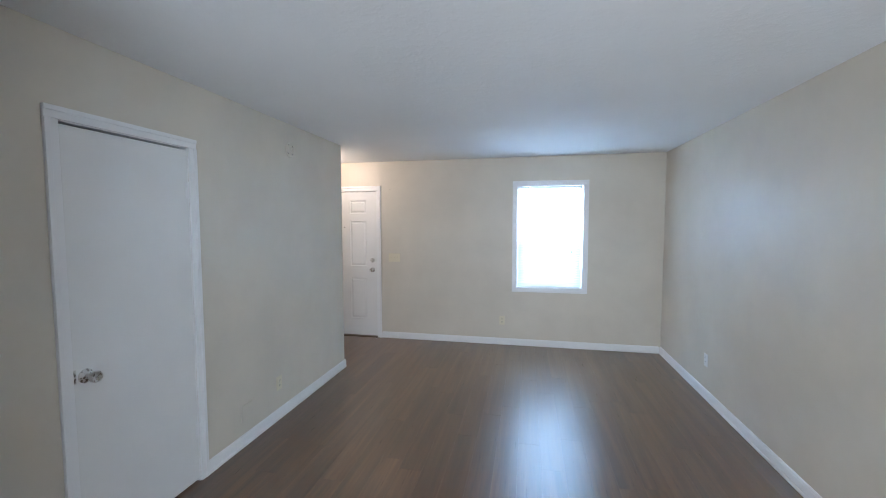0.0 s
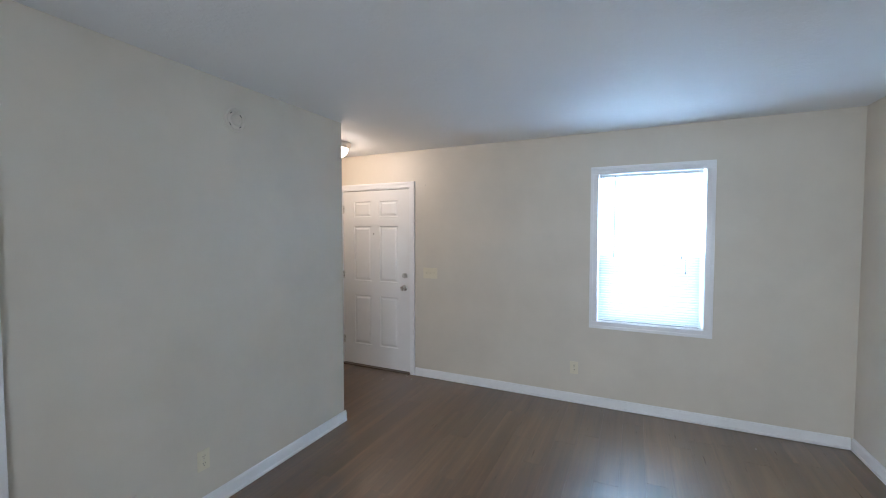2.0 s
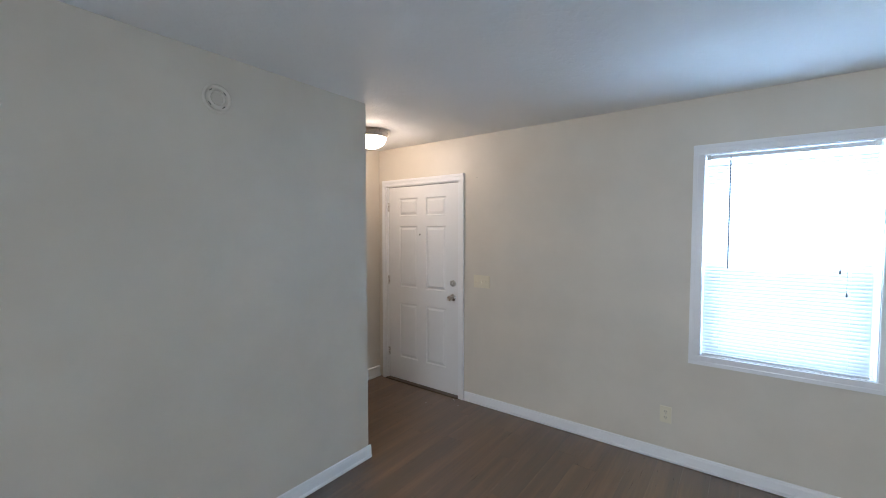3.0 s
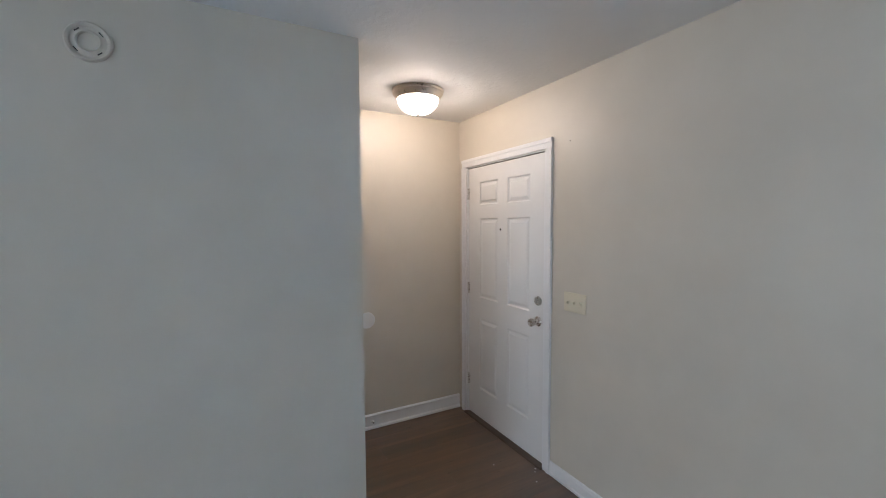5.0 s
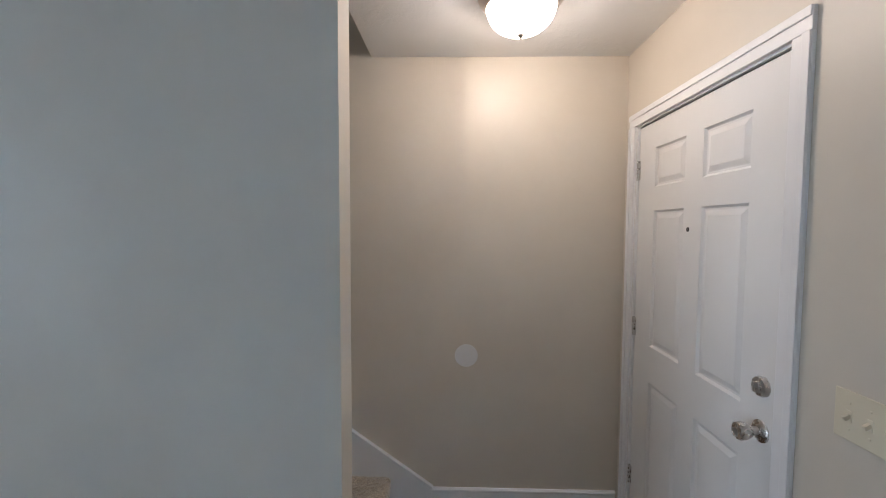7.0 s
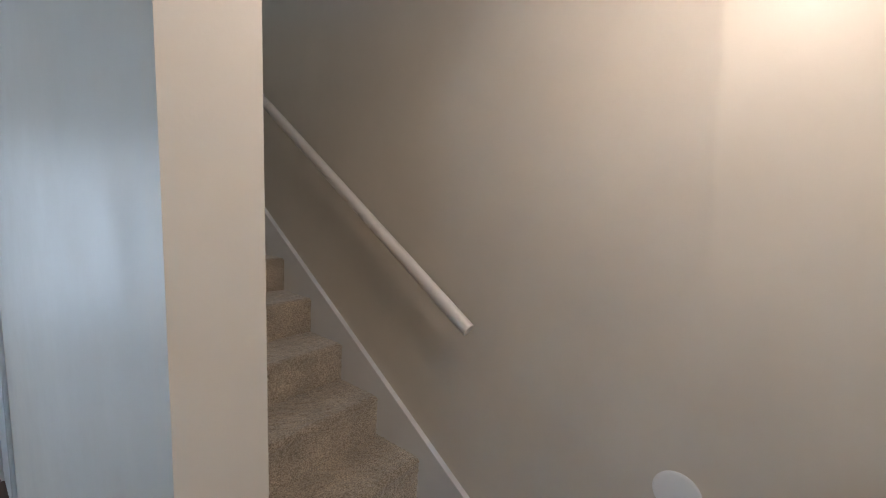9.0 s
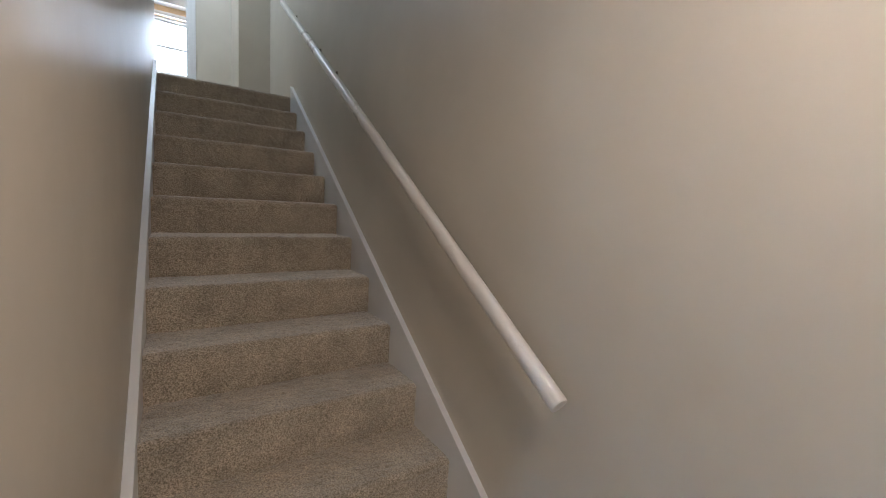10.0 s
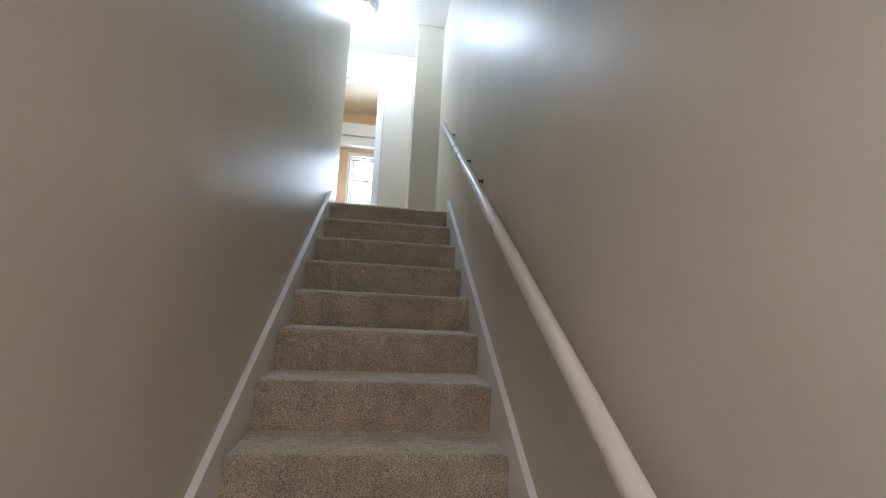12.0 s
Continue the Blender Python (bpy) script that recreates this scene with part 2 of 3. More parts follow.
floor = structure("floor", boxes((XB - 0.1, XE + 0.14, YS - 0.1, 0.14, -0.12, -0.006)), M_SUB, "dark subfloor under brown vinyl plank flooring", "floor")
structure("wall_north", boxes(*holes_x(XB - 0.1, XE + 0.14, 0, 0.14, -0.006, H, [FD, WN])), M_WALL, "beige painted front wall with door and window", "wall")
structure("wall_east", boxes((XE, XE + 0.14, YS, 0, -0.006, H)), M_WALL, "beige satin painted side wall with window sheen", "wall")
structure("wall_south", boxes(*holes_x(XB, XE, YS - 0.14, YS, -0.006, H, [(0.9, 3.5, 0.1, 2.1)])), M_WALL, "plain beige painted end wall", "wall")
bm = boxes((-T, 0, CD[1], YE, -0.006, H), (-T, 0, YS, CD[0], -0.006, H), (-T, 0, CD[0], CD[1], CD[3], H), (-T, -T + 0.035, CD[0], CD[1], -0.006, CD[3]))
wall_w = structure("wall_west", bm, M_WALL, "beige painted inner wall ending beside the stairs", "wall")
structure("wall_stair_side", boxes((XB - 0.1, XB, -5.71, 0, -0.006, H2)), M_WALL, "beige satin stairwell wall carrying the handrail", "wall")
structure("wall_stair_inner_upper", boxes((-T, 0, -5.1, YC, H, H2)), M_WALL, "beige stairwell wall of the upper storey", "wall")
structure("wall_stairwell_north", boxes((XB, 0, YC, YC + 0.1, H + 0.16, H2)), M_WALL, "beige wall over the foyer ceiling edge", "wall")
jog = boxes((0.0, 0.06, YJ - 0.1, YJ, -0.006, H), (0.68, 0.76, YJ - 0.1, YJ, -0.006, H), (0.06, 0.68, YJ - 0.1, YJ, 2.05, H), (0.68, 0.76, YS, YJ - 0.1, -0.006, H))
structure("wall_closet", jog, M_WALL, "beige painted wall round a utility closet", "wall")
structure("ceiling", boxes((0, XE, YS, 0, H, H + 0.155), (XB, 0, YC, 0, H, H + 0.155)), M_CEIL, "white textured ceiling over living room and foyer", "ceiling")

# upper storey
structure("landing_floor", boxes((XB, 1.6, -6.37, Y_TOP - 0.02, F2 - 0.14, F2 - 0.005)), M_CARPET, "greige carpet on the upper landing", "floor")
structure("upper_room_floor", boxes((-1.7, 1.6, -8.3, -6.37, F2 - 0.14, F2)), M_CARPET, "greige carpet of the upper room", "floor")
UD = (-0.385, 0.375, F2, F2 + 2.04)
structure("wall_upper_hall", boxes(*holes_x(-0.8, 1.6, -6.48, -6.37, F2, H2, [UD])), M_WALL, "pale painted landing wall with a doorway", "wall")
structure("wall_landing_jog", boxes((XB - 0.1, -0.8, -6.48, -5.71, F2 - 0.14, H2), (-1.8, XB - 0.1, -6.48, -6.37, F2 - 0.14, H2)), M_WALL, "beige wall projection beside the landing", "wall")
structure("wall_upper_east", boxes((1.6, 1.7, -8.3, YC, F2 - 0.14, H2)), M_WALL, "plain beige upper hall end wall", "wall")
structure("wall_upper_hall_north", boxes((0, 1.6, -4.4, -4.3, F2, H2)), M_WALL, "plain beige upper hall wall", "wall")
structure("upper_hall_floor", boxes((0, 1.6, Y_TOP - 0.02, -4.3, F2 - 0.003, F2)), M_CARPET, "greige carpet of the upper hall", "floor")
structure("ceiling_upper", boxes((XB, 1.6, -6.48, YC, H2, H2 + 0.1)), M_CEIL, "white textured ceiling over stairs and landing", "ceiling")
UW = (-0.74, 0.105, 3.45, 4.27)
YB = -8.2
structure("wall_upper_room", boxes(*holes_x(-1.7, 1.6, YB - 0.14, YB, F2, H2, [UW])), M_ORANGE, "warm tan wall of the upper room with window", "wall")
structure("wall_upper_room_west", boxes((-1.8, -1.7, YB, -6.48, F2, H2)), M_ORANGE, "warm tan side wall of the upper room", "wall")
structure("ceiling_upper_room", boxes((-1.8, 1.6, YB, -6.48, H2, H2 + 0.1)), M_CEIL_WARMLIT, "white upper room ceiling with warm light tinted into its paint", "ceiling")
beam = thing("wall_soffit", "white boxed soffit across the tan room wall", "soffit", (0, YB, 4.4), kind="structure")
part("upper_board", boxes((-1.69, 1.59, 0.0, 0.16, 0.175, 0.39), bevel=0.004), M_TRIM, beam)
part("lower_board", boxes((-1.69, 1.59, 0.0, 0.13, 0.02, 0.165), bevel=0.004), M_TRIM, beam)
part("bed_mould", boxes((-1.69, 1.59, 0.0, 0.15, 0.0, 0.02), bevel=0.004), M_TRIM, beam)


# ---- trim ----
BASE = [(0, 0), (0.018, 0), (0.018, 0.012), (0.012, 0.02), (0.012, 0.066), (0.009, 0.074), (0.009, 0.079), (0.004, 0.085), (0, 0.085)]
TALL = [(0, 0), (0.022, 0), (0.021, 0.014), (0.012, 0.024), (0.012, 0.092), (0.015, 0.097), (0.015, 0.105), (0.006, 0.113), (0, 0.113)]


def baseboard(x, y, turn, length, outline=BASE):
    bm = extrude(bmesh.new(), outline, pose(x, y, 0.004, 0, 0, turn), length)
    return structure("baseboard", bm, M_TRIM, "white painted wooden baseboard along the wall foot", "baseboard")


baseboard(0.006, 0, -90, XE - 0.024)                  # north
baseboard(XE, 0, 180, 7.2)                            # east
baseboard(0, CD[1] + 0.055, 0, YE - CD[1] - 0.055 + 0.018)   # west wall, room side
baseboard(0, YJ + 0.02, 0, CD[0] - 0.055 - YJ - 0.02)
baseboard(0.0, YE, 90, T)
baseboard(XB, -1.012, 0, 1.0, TALL)


def casing(name, label, x0, x1, z0, z1, wide, m, sill=False, deep=0.018):
    """Door or window casing round an opening, in local x (along), z (up), y out of the wall."""
    root = tagged(new(name), label, "trim", kind="structure")
    root.matrix_world = m

    def strip(pname, ax, bx, az, bz, flip=False):
        bm = bmesh.new()
        box(bm, ax, bx, -deep * 0.72, 0, az, bz, bevel=0.003)
        if bx - ax < bz - az:
            w = bx - ax
            lo = ax if not flip else bx - w * 0.42
            box(bm, lo, lo + w * 0.42, -deep, -deep * 0.7, az, bz, bevel=0.003)
        else:
            w = bz - az
            lo = bz - w * 0.42 if not flip else az
            box(bm, ax, bx, -deep, -deep * 0.7, lo, lo + w * 0.42, bevel=0.003)
        part(pname, bm, M_TRIM, root)

    strip("casing_side", x0 - wide, x0, z0, z1)
    strip("casing_side", x1, x1 + wide, z0, z1, True)
    strip("casing_head", x0 - wide, x1 + wide, z1, z1 + wide)
    if sill:
        strip("casing_foot", x0 - wide, x1 + wide, z0 - wide, z0, True)
    return root


def jamb(root, x0, x1, z0, z1, depth, thick=0.012, foot=False):
    specs = [(x0, x0 + thick, 0.0, depth, z0, z1), (x1 - thick, x1, 0.0, depth, z0, z1), (x0 + thick, x1 - thick, 0.0, depth, z1 - thick, z1)]
    if foot:
        specs.append((x0 + thick, x1 - thick, 0.0, depth, z0, z0 + thick))
    for sp in specs:
        part("jamb", boxes(sp), M_TRIM, root)


front_casing = casing("door_casing", "white painted casing round the front door", FD[0], FD[1], 0, FD[3], 0.062, pose(0, 0, 0))
jamb(front_casing, FD[0], FD[1], 0, FD[3], 0.14, 0.008)

closet_casing = casing("door_casing", "white painted casing round the flush closet door", CD[0], CD[1], 0, CD[3], 0.055, pose(0, 0, 0, 0, 0, 90))
jamb(closet_casing, CD[0], CD[1], 0, CD[3], T - 0.036, 0.004)
utility_casing = casing("door_casing", "white painted casing round the utility closet door", -0.68, -0.06, 0, 2.05, 0.055, pose(0, YJ, 0, 0, 0, 180))
upper_casing = casing("door_casing", "white painted casing round the upper doorway", -UD[1], -UD[0], F2, UD[3], 0.062, pose(0, -6.37, 0, 0, 0, 180))
jamb(upper_casing, -UD[1], -UD[0], F2, UD[3], 0.11, 0.012)
part("stop_strip", boxes((-UD[0] - 0.027, -UD[0] - 0.012, 0.04, 0.075, F2, UD[3] - 0.012), (-UD[1] + 0.012, -UD[1] + 0.027, 0.04, 0.075, F2, UD[3] - 0.012)), M_TRIM, upper_casing)
window_casing = casing("window_casing", "white painted flat casing round the front window", WN[0], WN[1], WN[2], WN[3], 0.061, pose(0, 0, 0), sill=True)
jamb(window_casing, WN[0], WN[1], WN[2], WN[3], 0.07, 0.004, foot=True)


# ---- windows ----
def sash_window(name, label, x0, x1, z0, z1, meet, m, mullion=False):
    """A double-hung vinyl window: local x along, y outwards, z up."""
    w = tagged(new(name), label, "window", kind="structure")
    w.matrix_world = m
    f = 0.03
    part("window_frame", boxes((x0, x0 + f, 0.0, 0.07, z0, z1), (x1 - f, x1, 0.0, 0.07, z0, z1), (x0 + f, x1 - f, 0.0, 0.07, z1 - f, z1), (x0 + f, x1 - f, 0.0, 0.07, z0, z0 + f), bevel=0.003), M_VINYL, w)
    for zlo, zhi, y in ((z0 + f, meet + 0.018, 0.008), (meet - 0.018, z1 - f, 0.036)):
        a, b, r = x0 + f, x1 - f, 0.034
        sash = part("sash", boxes((a, a + r, y, y + 0.026, zlo, zhi), (b - r, b, y, y + 0.026, zlo, zhi), (a + r, b - r, y, y + 0.026, zhi - r, zhi), (a + r, b - r, y, y + 0.026, zlo, zlo + r), bevel=0.002), M_VINYL, w)
        pane = part("pane", boxes((a + r, b - r, y + 0.011, y + 0.015, zlo + r, zhi - r)), M_GLASS, sash)
        pane.visible_shadow = False
    return w


win = sash_window("window_1", "white double-hung front window behind a closed blind", WN[0] + 0.004, WN[1] - 0.004, WN[2] + 0.004, WN[3] - 0.004, 1.39, pose(0, 0.072, 0))
# unseen opening, added to give the south fill lamp a frame
patio = tagged(new("fill_window"), "unseen white framed patio window added for fill daylight", "window", kind="structure")
patio.location = (0.9, YS - 0.08, 0.1)
part("window_frame", boxes((0, 0.05, 0, 0.05, 0, 2.0), (2.55, 2.6, 0, 0.05, 0, 2.0), (0.05, 2.55, 0, 0.05, 0, 0.05), (0.05, 2.55, 0, 0.05, 1.95, 2.0), (1.27, 1.33, 0, 0.05, 0.05, 1.95), bevel=0.003), M_VINYL, patio)
for xa, xb in ((0.05, 1.27), (1.33, 2.55)):
    pane = part("pane", boxes((xa, xb, 0.02, 0.026, 0.05, 1.95)), M_GLASS, patio)
    pane.visible_shadow = False
part("insect_screen", boxes((WN[0] + 0.035, WN[1] - 0.035, 0.064, 0.0655, WN[2] + 0.035, 1.385)), M_SCREEN, win, "grey insect screen over the lower sash")
upwin = sash_window("window_2", "white double-hung window bright with daylight", -UW[1], -UW[0], UW[2], UW[3], 3.86, pose(0, YB - 0.06, 0, 0, 0, 180))
casing("window_casing", "white painted casing round the upper window", -UW[1], -UW[0], UW[2], UW[3], 0.05, pose(0, YB, 0, 0, 0, 180), sill=True)
part("latch", boxes((-0.33, -0.27, -0.004, 0.006, 3.872, 3.884), bevel=0.002), M_NICKEL, upwin)


def mini_blind(x0, x1, z0, z1, y):
    b = thing("mini_blind", "white vinyl mini blind lowered and closed", "blind", (x0, y, z0))
    wide, high = x1 - x0, z1 - z0
    part("headrail", boxes((0.0, wide, -0.014, 0.014, high - 0.026, high), bevel=0.002), M_WHITEP, b)
    for xx in (0.0, wide - 0.02):
        part("end_bracket", boxes((xx - 0.002, xx + 0.022, -0.017, 0.017, high - 0.03, high + 0.003), bevel=0.002), M_WHITEP, b)
    part("bottom_rail", boxes((0.0, wide, -0.012, 0.012, 0.0, 0.014), bevel=0.003), M_WHITEP, b)
    bm = bmesh.new()
    rows = []
    for k in range(5):
        u = -0.015 + 0.030 * k / 4
        bow = 0.0022 * (1 - (u / 0.015) ** 2)
        rows.append([bm.verts.new((0.002, u, bow)), bm.verts.new((wide - 0.002, u, bow))])
    for a, c in zip(rows, rows[1:]):
        bm.faces.new((a[0], a[1], c[1], c[0]))
    me = mesh_of("slat", bm, M_BLIND, True)
    n = int((high - 0.05) / 0.0215)
    for k in range(n):
        ob = new("slat", me)
        ob.parent = b
        ob.matrix_basis = pose(0, 0, 0.024 + 0.0215 * k, random.gauss(73, 1.0), random.gauss(0, 0.05), random.gauss(0, 0.05))
    for xx in (0.09, wide / 2, wide - 0.09):
        bm = lathe(bmesh.new(), [(0, 0.01), (0.0007, 0.01), (0.0007, high - 0.02), (0, high - 0.02)], pose(xx, -0.013, 0), 6)
        part("ladder_cord", bm, M_WHITEP, b)
    bm = lathe(bmesh.new(), [(0, 0), (0.0045, 0.004), (0.0042, 0.68), (0.002, 0.70), (0, 0.70)], pose(0.125, -0.026, high - 0.72), 6)
    part("tilt_wand", bm, M_CORD, b, "thin dark tilt wand")
    for xx, zz in ((0.635, 0.565), (0.665, 0.44)):
        bm = lathe(bmesh.new(), [(0, 0), (0.006, 0.002), (0.004, 0.022), (0.001, 0.03), (0.0006, 0.6), (0, 0.6)], pose(xx, -0.018, zz), 8)
        part("pull_cord", bm, M_CORD, b, "pull cord with a small tassel")
    return b


mini_blind(WN[0] + 0.012, WN[1] - 0.026, WN[2] + 0.006, WN[3] - 0.008, 0.020)


# ---- doors ----
def knob(parent, m, material=M_NICKEL, name="door_knob"):
    k = part(name, lathe(bmesh.new(), [(0, 0), (0.033, 0), (0.033, 0.004), (0.026, 0.009), (0.013, 0.012), (0.0125, 0.030), (0.019, 0.034), (0.026, 0.050), (0.0275, 0.064), (0.024, 0.070), (0.019, 0.067), (0, 0.066)], m, 28), material, parent, "brushed nickel door knob", True)
    return k


def hinge(parent, m):
    bm = boxes((-0.016, 0.016, -0.003, 0.0, -0.045, 0.045), bevel=0.001)
    lathe(bm, [(0, -0.047), (0.006, -0.047), (0.006, 0.047), (0, 0.047)], pose(0, -0.006, 0), 10)
    bmesh.ops.transform(bm, matrix=m, verts=bm.verts[:])
    part("hinge", bm, M_NICKEL, parent, "nickel butt hinge")


def front_door():
    x0, x1, z0, z1 = FD[0] + 0.01, FD[1] - 0.01, 0.018, 2.037
    d = tagged(new("door_1"), "white six-panel front door, shut, with nickel hardware", "door", kind="structure")
    d.location = (x0, 0.012, z0)
    w, h = x1 - x0, z1 - z0
    cols = [(0.155, 0.395), (0.51, 0.752)]
    rows = [(0.24, 0.815), (0.985, 1.615), (1.722, 1.90)]
    xs = [0, cols[0][0], cols[0][1], cols[1][0], cols[1][1], w]
    specs = [(xs[0], xs[1], 0, 0.044, 0, h), (xs[2], xs[3], 0, 0.044, 0, h), (xs[4], xs[5], 0, 0.044, 0, h)]
    for a, b in cols:
        z = 0
        for lo, hi in rows:
            specs.append((a, b, 0, 0.044, z, lo))
            z = hi
        specs.append((a, b, 0, 0.044, z, h))
    part("slab", boxes(*specs), M_DOOR, d)
    for a, b in cols:
        for lo, hi in rows:
            bm = bmesh.new()
            loops = []
            for inset, depth in ((0.0, 0.001), (0.008, 0.009), (0.016, 0.009), (0.036, 0.002)):
                loops.append([bm.verts.new(p) for p in ((a + inset, depth, lo + inset), (b - inset, depth, lo + inset), (b - inset, depth, hi - inset), (a + inset, depth, hi - inset))])
            for p, q in zip(loops, loops[1:]):
                for k in range(4):
                    bm.faces.new((p[k], p[(k + 1) % 4], q[(k + 1) % 4], q[k]))
            bm.faces.new(loops[-1])
            part("panel", bm, M_DOOR, d)
    knob(d, pose(w - 0.062, 0, 0.935, 90))
    part("deadbolt", lathe(bmesh.new(), [(0, 0), (0.031, 0), (0.031, 0.008), (0.027, 0.014), (0.012, 0.016), (0, 0.016)], pose(w - 0.062, 0, 1.07, 90), 28), M_NICKEL, d, "nickel deadbolt thumb-turn", True)
    part("thumb_turn", boxes((w - 0.066, w - 0.058, -0.03, -0.014, 1.055, 1.085), bevel=0.002), M_NICKEL, d)
    part("peephole", lathe(bmesh.new(), [(0, 0), (0.009, 0), (0.009, 0.002), (0.0055, 0.003), (0.005, 0.0), (0, 0.0)], pose(0.43, 0, 1.53, 90), 14), M_SLOT, d, "small dark peephole")
    for z in (0.28, 1.045, 1.815):
        hinge(d, pose(0.002, -0.002, z))
    part("weatherstrip", boxes((-0.006, 0.0, 0.004, 0.03, 0.0, h + 0.004), (w, w + 0.006, 0.004, 0.03, 0.0, h + 0.004), (-0.006, w + 0.006, 0.004, 0.03, h, h + 0.005)), M_DARK, d, "dark weatherstrip round the door")
    return d


front_door()
th = structure("threshold", boxes((FD[0] - 0.005, FD[1] + 0.005, -0.03, 0.1, -0.004, 0.014), bevel=0.004), M_THRESH, "worn dark threshold under the front door", "threshold")


def flush_door(name, label, wide, m, knob_x, hinges, strike=True):
    """A flat slab door: local x along, y into the wall."""
    d = tagged(new(name), label, "door", kind="structure")
    d.matrix_world = m
    part("slab", boxes((0.0, wide, 0.0, 0.035, 0.018, 2.035), bevel=0.0015), M_DOOR, d)
    # dark sheet behind the slab, paints the shade in the gap
    part("backing", boxes((-0.002, wide + 0.002, 0.04, 0.05, 0.0, 2.045)), M_DARK, d, "dark sheet painting the shade in the door gap")
    knob(d, pose(knob_x, 0, 0.905, 90))
    if strike:
        side = -0.004 if knob_x < wide / 2 else wide - 0.008
        part("latch_plate", boxes((side, side + 0.012, -0.002, 0.002, 0.88, 0.945)), M_NICKEL, d, "nickel latch plate")
    hx = wide if knob_x < wide / 2 else 0.0
    for z in hinges:
        bm = boxes((hx - 0.018, hx + 0.018, -0.004, 0.0, z - 0.045, z + 0.045), bevel=0.001)
        lathe(bm, [(0, z - 0.047), (0.006, z - 0.047), (0.006, z + 0.047), (0, z + 0.047)], pose(hx, -0.007, 0), 10)
        part("hinge", bm, M_TRIM, d, "white overpainted hinge")
    return d


flush_door("door_2", "flat white flush closet door, shut, nickel knob", CD[1] - CD[0] - 0.014, pose(0.0, CD[0] + 0.008, 0, 0, 0, 90), 0.05, (0.33, 1.80))
flush_door("door_3", "flat white flush utility door, shut, nickel knob", 0.606, pose(0.673, YJ, 0, 0, 0, 180), 0.548, (0.33, 1.80))


def grille(m, wide, high, count):
    g = thing("wall_vent", "white louvred return-air vent above the utility door", "vent")
    g.matrix_world = m
    b = 0.024
    part("frame", boxes((0, wide, -0.008, 0, 0, b), (0, wide, -0.008, 0, high - b, high), (0, b, -0.008, 0, b, high - b), (wide - b, wide, -0.008, 0, b, high - b), bevel=0.002), M_WHITEP, g)
    # no duct is cut; its shade is a dark sheet behind the slats
    part("backing", boxes((b, wide - b, -0.002, 0.0, b, high - b)), M_DARK, g, "dark sheet painting the shade of a duct")
    me = mesh_of("slat", boxes((-0.004, 0.004, -0.007, -0.002, b, high - b)), M_WHITEP)
    for k in range(count):
        o = new("slat", me)
        o.parent = g
        o.location = (b + (wide - 2 * b) * (k + 0.5) / count, 0, 0)
    return g


grille(pose(0.68, YJ, 2.15, 0, 0, 180), 0.60, 0.17, 27)


# ---- wall fittings ----
def plate(name, label, category, m, wide, high, group="", material=M_IVORY):
    r = thing(name, label, category, group=group)
    r.matrix_world = m
    bm = boxes((-wide / 2, wide / 2, -0.006, 0, -high / 2, high / 2), bevel=0.0025)
    part("cover", bm, material, r)
    return r


def outlet(m, label, material=M_IVORY):
    o = plate("wall_outlet", label, "outlet", m, 0.07, 0.114, "duplex outlets", material)
    for z in (-0.02, 0.02):
        f = part("socket", lathe(bmesh.new(), [(0, 0), (0.0165, 0), (0.0165, 0.002), (0, 0.002)], pose(0, -0.0055, z, 90) , 20), material, o)
        for x in (-0.006, 0.006):
            part("slot", boxes((x - 0.0011, x + 0.0011, -0.0083, -0.0072, z - 0.001, z + 0.008)), M_SLOT, f)
        part("slot", boxes((-0.002, 0.002, -0.0083, -0.0072, z - 0.011, z - 0.007)), M_SLOT, f)
    part("screw", lathe(bmesh.new(), [(0, 0), (0.003, 0), (0.002, 0.0012), (0, 0.0012)], pose(0, -0.006, 0, 90), 10), M_NICKEL, o)
    return o


sw = plate("light_switch", "ivory triple light switch plate beside the front door", "switch", pose(0.189, 0, 1.13), 0.165, 0.114)
for k in (-1, 0, 1):
    x = k * 0.046
    part("toggle_slot", boxes((x - 0.006, x + 0.006, -0.0075, -0.0055, -0.0125, 0.0125)), M_IVORY, sw)
    bm = boxes((-0.004, 0.004, -0.016, 0.0, -0.005, 0.005), bevel=0.0015)
    bmesh.ops.transform(bm, matrix=pose(x, -0.006, 0.002, 28 if k < 1 else -28), verts=bm.verts[:])
    part("toggle", bm, M_IVORY, sw)
    for z in (-0.03, 0.03):
        part("screw", lathe(bmesh.new(), [(0, 0), (0.003, 0), (0.002, 0.0012), (0, 0.0012)], pose(x, -0.006, z, 90), 10), M_IVORY, sw)

outlet(pose(1.667, 0, 0.324), "ivory duplex outlet below the front window")
outlet(pose(0, -2.407, 0.298, 0, 0, 90), "ivory duplex outlet low on the inner wall")
outlet(pose(XE, -1.272, 0.352, 0, 0, -90), "white duplex outlet low on the side wall", M_WHITEP)
plate("blank_plate", "blank cover plate overpainted in wall beige", "wall plate", pose(0, -2.80, 0.243, 0, 0, 90), 0.115, 0.114, material=M_WALL)

plate("blank_plate", "small white blank plate on the landing wall", "wall plate", pose(-0.652, -6.37, 4.656, 0, 0, 180), 0.075, 0.1, material=M_WHITEP)


def nail(m):
    n = thing("nail", "small dark old nail in the painted wall", "nail", group="old nails")
    n.matrix_world = m
    part("head", lathe(bmesh.new(), [(0, -0.004), (0.0016, -0.004), (0.0016, 0.003), (0.0035, 0.004), (0.0033, 0.006), (0, 0.0065)], pose(0, 0, 0, 90), 10), M_SLOT, n)


nail(pose(XB, -4.36, 3.30, 0, 0, 90))
nail(pose(0.137, 0, 2.065))

